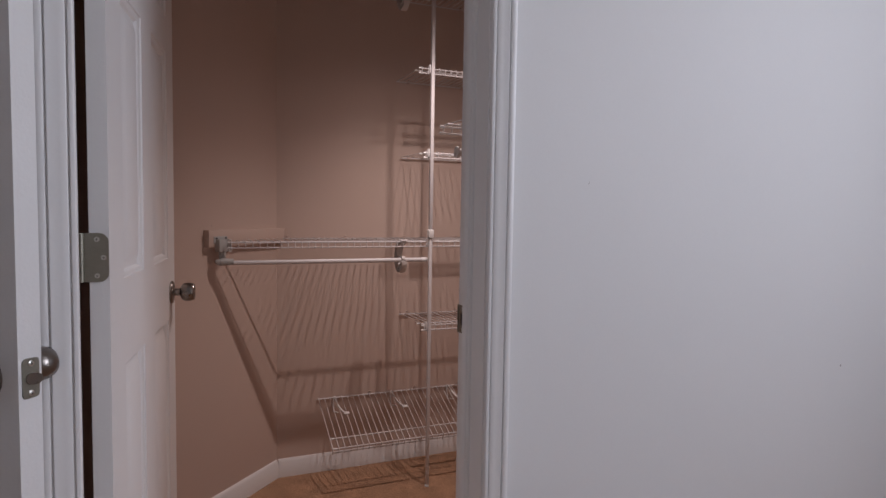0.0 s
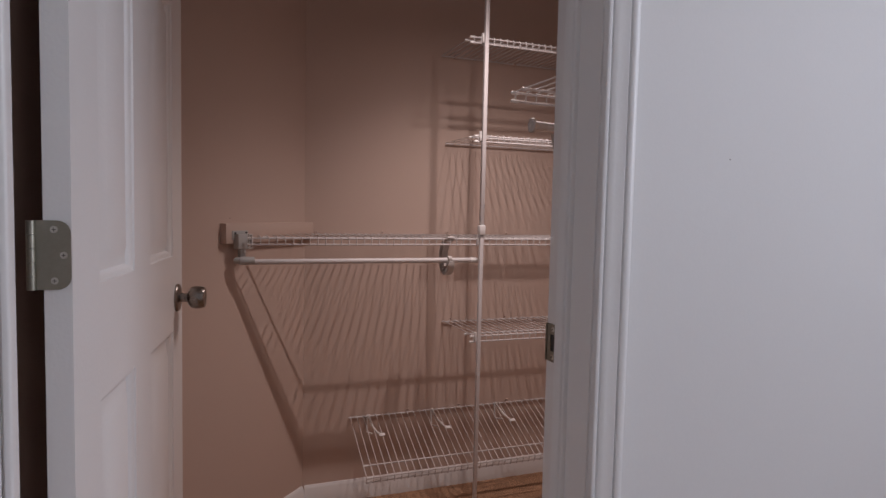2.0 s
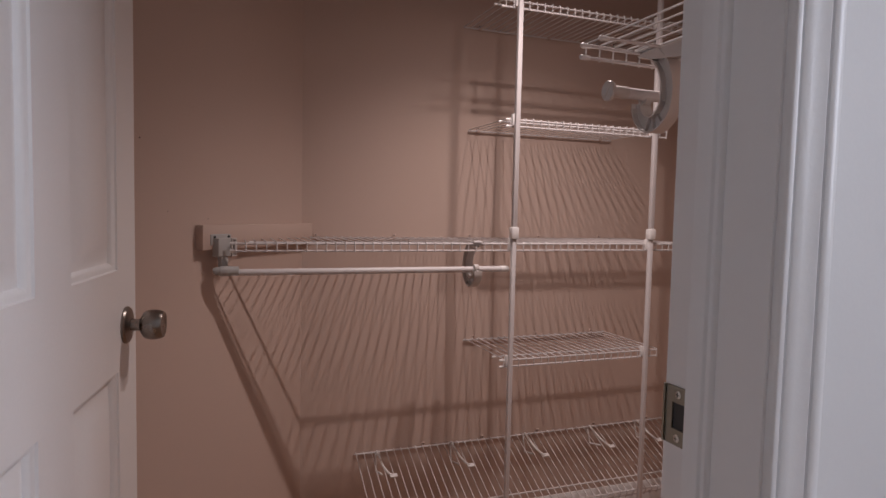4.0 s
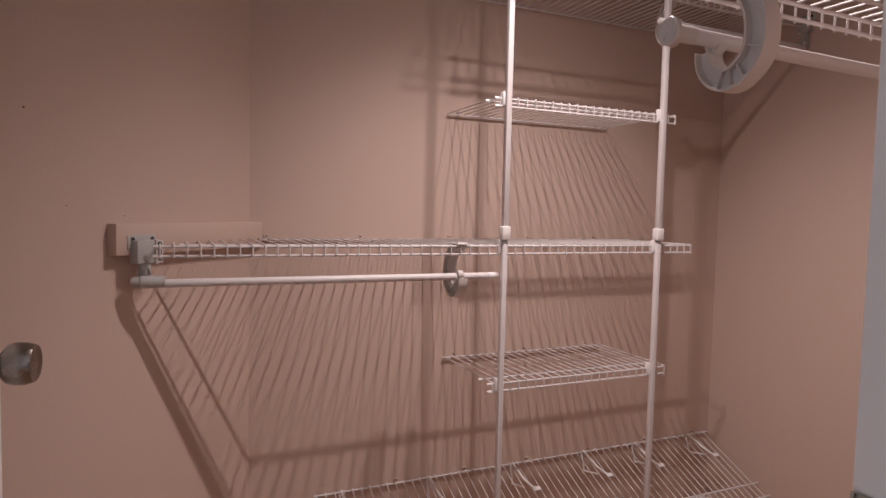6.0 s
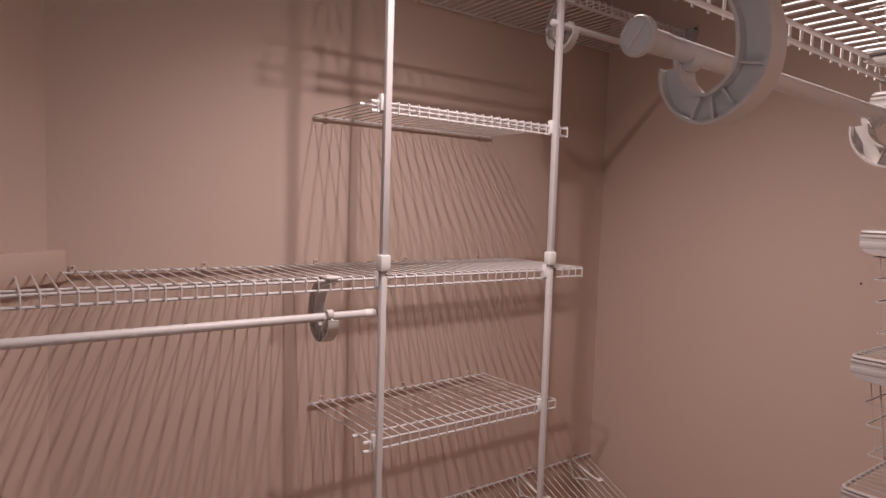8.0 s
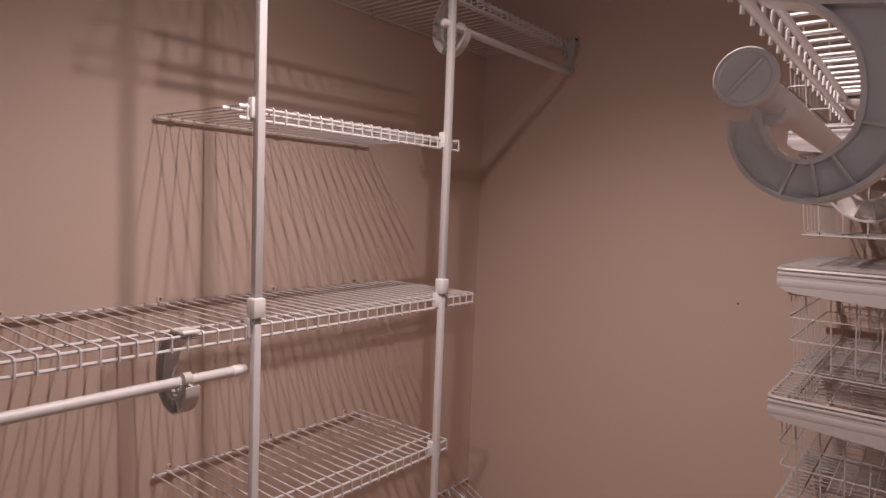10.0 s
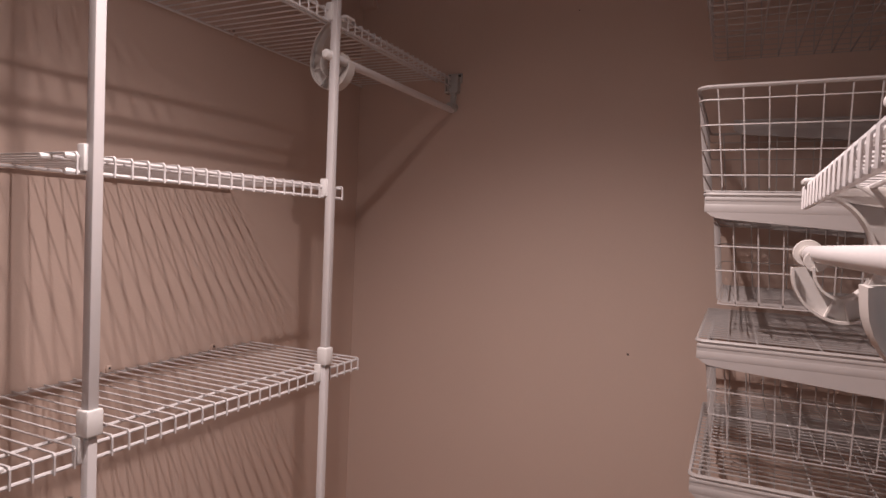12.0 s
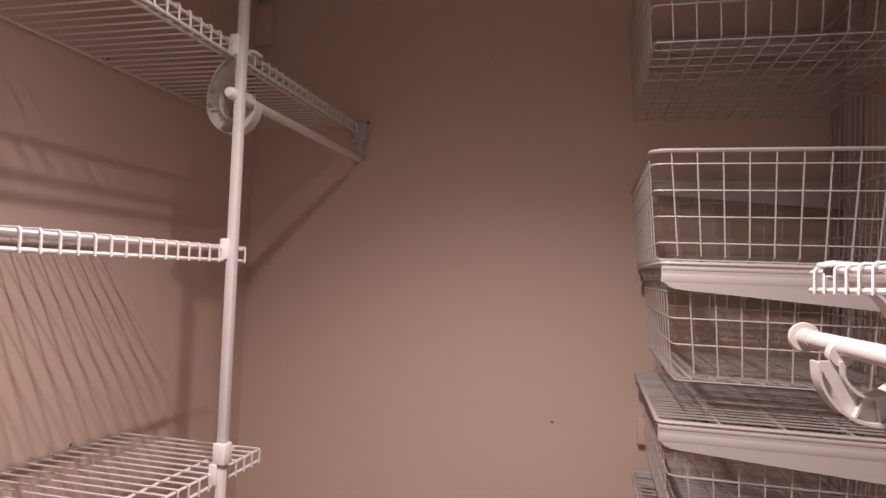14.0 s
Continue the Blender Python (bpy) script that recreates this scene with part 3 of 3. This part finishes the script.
cleat(0.397, 0.840, pose(LEFT, SLANT_Y, MID + 0.010, 0, 0, 45), "beige painted wooden cleat on the slanted wall", deep=0.025)
cleat(0.397, 0.840, pose(LEFT, SLANT_Y, TOP + 0.0135, 0, 0, 45), "beige painted wooden cleat on the slanted wall")
cleat(0.0, 0.049, pose(RIGHT, BACK, 2.008, 0, 0, -90), "beige painted wooden cleat on the side wall", 0.104)
cleat(0.0, 0.40, pose(RIGHT, 1.756, 1.031, 0, 0, -90), "beige painted wooden cleat beside the basket tower", 0.06)


def shoe_stop(x):
    """Bent clip that hangs from the shoe shelf's back rod and lies on its wires."""
    st = thing("shelf_support", "white plastic support clip on the tilted shoe shelf", "shelf clip", "shoe shelf clips", pose(x, BACK, 0.331, 25, 0, 0))
    bm = B()
    pts = [(0, -0.012, 0.006), (0.003, -0.045, 0.006), (0.008, -0.080, 0.005), (0.018, -0.108, 0.005), (0.030, -0.120, 0.005)]
    tube(bm, pts, 0.0036, 6)
    part("arm", bm, WHITEPL, st)
    part("tab", box(B(), 0.020, 0.044, -0.127, -0.113, 0.002, 0.007, 0.0015), WHITEPL, st, "flat white tab")
    part("brace", tube(B(), [(0, -0.004, -0.008), (-0.004, -0.05, -0.045), (0.0, -0.10, -0.006)], 0.0032, 6), WHITEPL, st)


for x in (0.865, 1.130, 1.413, 1.685, 1.898, 2.146):
    shoe_stop(x)

# the short shelf by the doorway
NEAR_Z, NEAR_Y = 1.390, 1.651
wire_shelf("short white vinyl-coated wire shelf beside the doorway", 0.900, 1.463, INNER, NEAR_Z + 0.009, 1, sag=0.6, depth=NEAR_Y - INNER, lip=0.022, clips=(0.95, 1.18, 1.42))
near_rod = rod(0.944, 1.511, NEAR_Y - 0.009, NEAR_Z - 0.079, disc=True, label="white enamelled closet rod with disc ends beside the doorway", r=0.0088)
near_rod.matrix_world = pose(1.511, 0, NEAR_Z - 0.079, 0, 0.7, 0) @ pose(-1.511, 0, 0.079 - NEAR_Z) @ near_rod.matrix_world
hook_bracket(1.014, NEAR_Y, NEAR_Z - 0.001, 1, drop=0.069, arm=True)
hook_bracket(1.408, NEAR_Y, NEAR_Z - 0.006, 1, drop=0.072, arm=True)


# ---- basket tower ----
def tapered_bracket(x, y0, y1, z, label="white enamelled tapered steel bracket carrying a wire tray"):
    """Steel bracket from the wall at y0 to its tip at y1, deep at the wall: a rolled top rail over a tapered web."""
    b = thing("shelf_bracket", label, "bracket", "tapered brackets", pose(x, 0, z))
    part("web", prism(B(), [(y0, -0.064), (y1 - 0.034, -0.0345), (y1 - 0.018, -0.0325), (y1 - 0.010, -0.0295), (y1 - 0.004, -0.0240), (y1, -0.0160), (y1, -0.002), (y0, -0.002)], "x", -0.004, 0.004), ENAMEL, b)
    for n, z0, z1, w in (("top_rail", -0.006, 0.0, 0.010), ("groove", -0.011, -0.006, 0.005), ("round_rail", -0.024, -0.011, 0.009)):
        part(n, box(B(), -w / 2, w / 2, y0, y1, z0, z1, 0.0015), ENAMEL if n != "groove" else PLASTIC, b)
    return b


def rounded(x0, x1, y0, y1, r, n=5):
    out = []
    for cx, cy, a0 in ((x1 - r, y1 - r, 0), (x0 + r, y1 - r, 90), (x0 + r, y0 + r, 180), (x1 - r, y0 + r, 270)):
        out += [(cx + r * math.cos(radians(a0 + 90 * k / n)), cy + r * math.sin(radians(a0 + 90 * k / n))) for k in range(n + 1)]
    return out


def tray(x0, x1, y0, y1, z):
    """Flat wire tray: a rod frame with close wires lying on it."""
    t = thing("wire_tray", "white vinyl-coated flat wire tray on tapered brackets", "wire tray", "wire trays")
    loop = rounded(x0, x1, y0, y1, 0.012)
    part("frame", tube(B(), [(a, b, z + 0.004) for a, b in loop + loop[:1]], 0.0034, 6, False), ENAMEL, t)
    w = mesh("tray_wire", tube(B(), [(0, y0, 0), (0, y1, 0)], 0.0014, 4), ENAMEL)
    n = int((x1 - x0) / 0.0215)
    for i in range(1, n):
        share("tray_wire", w, t, pose(x0 + i * (x1 - x0) / n, 0, z + 0.008))
    c = mesh("cross_rod", tube(B(), [(x0, 0, 0), (x1, 0, 0)], 0.0018, 5), ENAMEL)
    for k in range(1, 5):
        share("cross_rod", c, t, pose(0, y0 + k * (y1 - y0) / 5, z + 0.0045))


def basket(x0, x1, y0, y1, z0, z1, taper, label, cell=0.0355, fine=0.020, dense=True):
    """Open wire basket, narrower at the bottom: a rod rim, gridded sides and a closely wired bottom."""
    b = thing("wire_basket", label, "basket", "wire baskets")

    def loop(f, r):
        d = taper * (1 - f)
        return rounded(x0 + d, x1 - d, y0 + d, y1 - d, r, 4)
    top = loop(1, 0.022)
    part("rim", tube(B(), [(a, c, z1) for a, c in top + top[:1]], 0.0032, 6, False), ENAMEL, b)
    heights = [1.0 - (0.0195 + 0.0385 * k) / (z1 - z0) for k in range(12)]
    for f in [h for h in heights if h > 0.13] + [0.0]:
        ring = loop(f, 0.006 + 0.010 * f)
        part("side_wire", tube(B(), [(a, c, z0 + (z1 - z0) * f) for a, c in ring + ring[:1]], 0.0013, 4, False), ENAMEL, b)
    d = taper
    for i in range(int((y1 - y0 - 0.04) / cell)):
        t1 = y1 - 0.028 - i * cell
        t0 = y0 + d + (y1 - y0 - 2 * d) * (t1 - y0) / (y1 - y0)
        part("width_wire", tube(B(), [(x0, t1, z1), (x0 + d - 0.002, t0, z0 + 0.006), (x0 + d + 0.006, t0, z0 - 0.002), (x1 - d - 0.006, t0, z0 - 0.002),
                                      (x1 - d + 0.002, t0, z0 + 0.006), (x1, t1, z1)], 0.0013, 4), ENAMEL, b)
    m = round((x1 - x0) / fine)
    for i in range(1, m):
        t0, t1 = x0 + d + (x1 - x0 - 2 * d) * i / m, x0 + (x1 - x0) * i / m
        if i % 2 and not dense:
            continue
        if i % 2:
            part("length_wire", tube(B(), [(t0, y0 + d, z0 + 0.001), (t0, y1 - d, z0 + 0.001)], 0.0010, 4), ENAMEL, b)
            continue
        part("length_wire", tube(B(), [(t1, y0, z1), (t0, y0 + d - 0.002, z0 + 0.006), (t0, y0 + d + 0.006, z0 + 0.001), (t0, y1 - d - 0.006, z0 + 0.001),
                                       (t0, y1 - d + 0.002, z0 + 0.006), (t1, y1, z1)], 0.0010, 4), ENAMEL, b)
    return b


TX0, TX1, TY1 = 1.735, 2.210, 1.766
LEVELS = (1.388, 1.158, 0.943, 0.71)
for z in LEVELS:
    for x in (TX0, TX1):
        tapered_bracket(x, INNER, TY1, z)
    tray(TX0 - 0.002, TX1 + 0.002, INNER + 0.004, TY1, z)
tapered_bracket(TX1, INNER, TY1 - 0.03, 1.588)
tapered_bracket(TX1, INNER, TY1 - 0.03, 1.905)
tapered_bracket(TX0, INNER, TY1 - 0.02, 1.917)
basket(TX0 - 0.004, TX1 + 0.004, INNER + 0.06, TY1 + 0.018, 1.398, 1.558, 0.016, "white wire basket standing on a wire tray")
for z in LEVELS[:3]:
    basket(TX0 + 0.010, TX1 - 0.010, INNER + 0.06, TY1 - 0.012, z - 0.168, z - 0.018, 0.014, "white wire basket hanging below a wire tray")
basket(TX0 - 0.012, TX1 + 0.012, INNER + 0.06, TY1 + 0.030, 1.722, 1.912, 0.014, "white wire basket high in the basket tower", dense=False)


def standard(x, y, z0, z1):
    s = thing("wall_standard", "white slotted steel upright of the basket tower", "upright", "uprights")
    part("channel", box(B(), x - 0.008, x + 0.008, y - 0.022, y + 0.006, z0, z1, 0.001), ENAMEL, s)
    bm = B()
    for k in range(int((z1 - z0) / 0.032)):
        box(bm, x - 0.0035, x + 0.0035, y + 0.0058, y + 0.0068, z0 + 0.010 + k * 0.032, z0 + 0.024 + k * 0.032)
    part("slots", bm, GREY, s, "grey slots")


standard(TX1 - 0.012, INNER + 0.022, 0.3, 2.2)
standard(TX0 + 0.012, INNER + 0.022, 0.3, 2.2)


def spare_shelf():
    """A spare wire shelf stood on end against the wall behind the baskets."""
    p = thing("spare_wire_shelf", "spare white wire shelf standing upright against the wall", "shelf")
    x0, x1, y = 1.66, RIGHT - 0.012, 1.375

    def top(x):
        return 1.79 - 0.35 * (x1 - x)
    part("top_rod", tube(B(), [(x0, y, top(x0)), (x1, y, top(x1)), (x1 + 0.006, y + 0.004, top(x1) - 0.012)], 0.0028, 8), ENAMEL, p)
    for z in (0.004, 0.55, 1.10):
        part("cross_rod", tube(B(), [(x0, y - 0.004, z), (x1, y - 0.004, z)], 0.0027, 8), ENAMEL, p)
    n = int((x1 - x0) / 0.0254)
    for i in range(n + 1):
        x = x1 - i * 0.0254
        part("wire", tube(B(), [(x, y, 0.002), (x, y, top(x))], 0.0014, 5), ENAMEL, p)


spare_shelf()


def ceiling_light():
    c = thing("ceiling_light", "ceiling light with two hooded lamps", "ceiling light")
    part("canopy", turned(B(), [(0, 0.07), (0.02, 0.07), (0.035, 0.03)], (1.18, LIGHT_Y, CEILING), (0, 0, -1), 24), WHITEPL, c)
    part("stem", tube(B(), [(1.18, LIGHT_Y, CEILING), (1.18, LIGHT_Y, LIGHT_Z + 0.10)], 0.008, 10), WHITEPL, c)
    part("bar", tube(B(), [(1.05, LIGHT_Y, LIGHT_Z + 0.10), (1.31, LIGHT_Y, LIGHT_Z + 0.10)], 0.008, 10), WHITEPL, c)
    for x in (1.08, 1.28):
        part("hood", turned(B(), [(0, 0.02), (0.04, 0.035), (0.06, 0.05)], (x, LIGHT_Y, LIGHT_Z + 0.10), (0, 0, -1), 20), WHITEPL, c)


ceiling_light()

# small scuffs on the walls
def scuff(place, out, r, mat=None):
    structure("scuff", turned(B(), [(-0.0004, r), (0.0008, r * 0.7)], place, out, 8), mat or MARK, "small dark nick in the wall paint", "scuff")


scuff((RIGHT, 1.945, 1.028), (-1, 0, 0), 0.0034)
scuff((1.939, FRONT, 0.741), (0, -1, 0), 0.004, ENAMEL)
scuff((1.066, FRONT, 1.222), (0, -1, 0), 0.0012)
scuff((RIGHT, 2.106, 1.886), (-1, 0, 0), 0.0018)
for x, z, r in ((0.209, 1.271, 0.0024), (0.262, 1.108, 0.0014), (0.350, 1.090, 0.0016)):
    scuff((x, x + BACK - CORNER, z), (1, -1, 0), r)
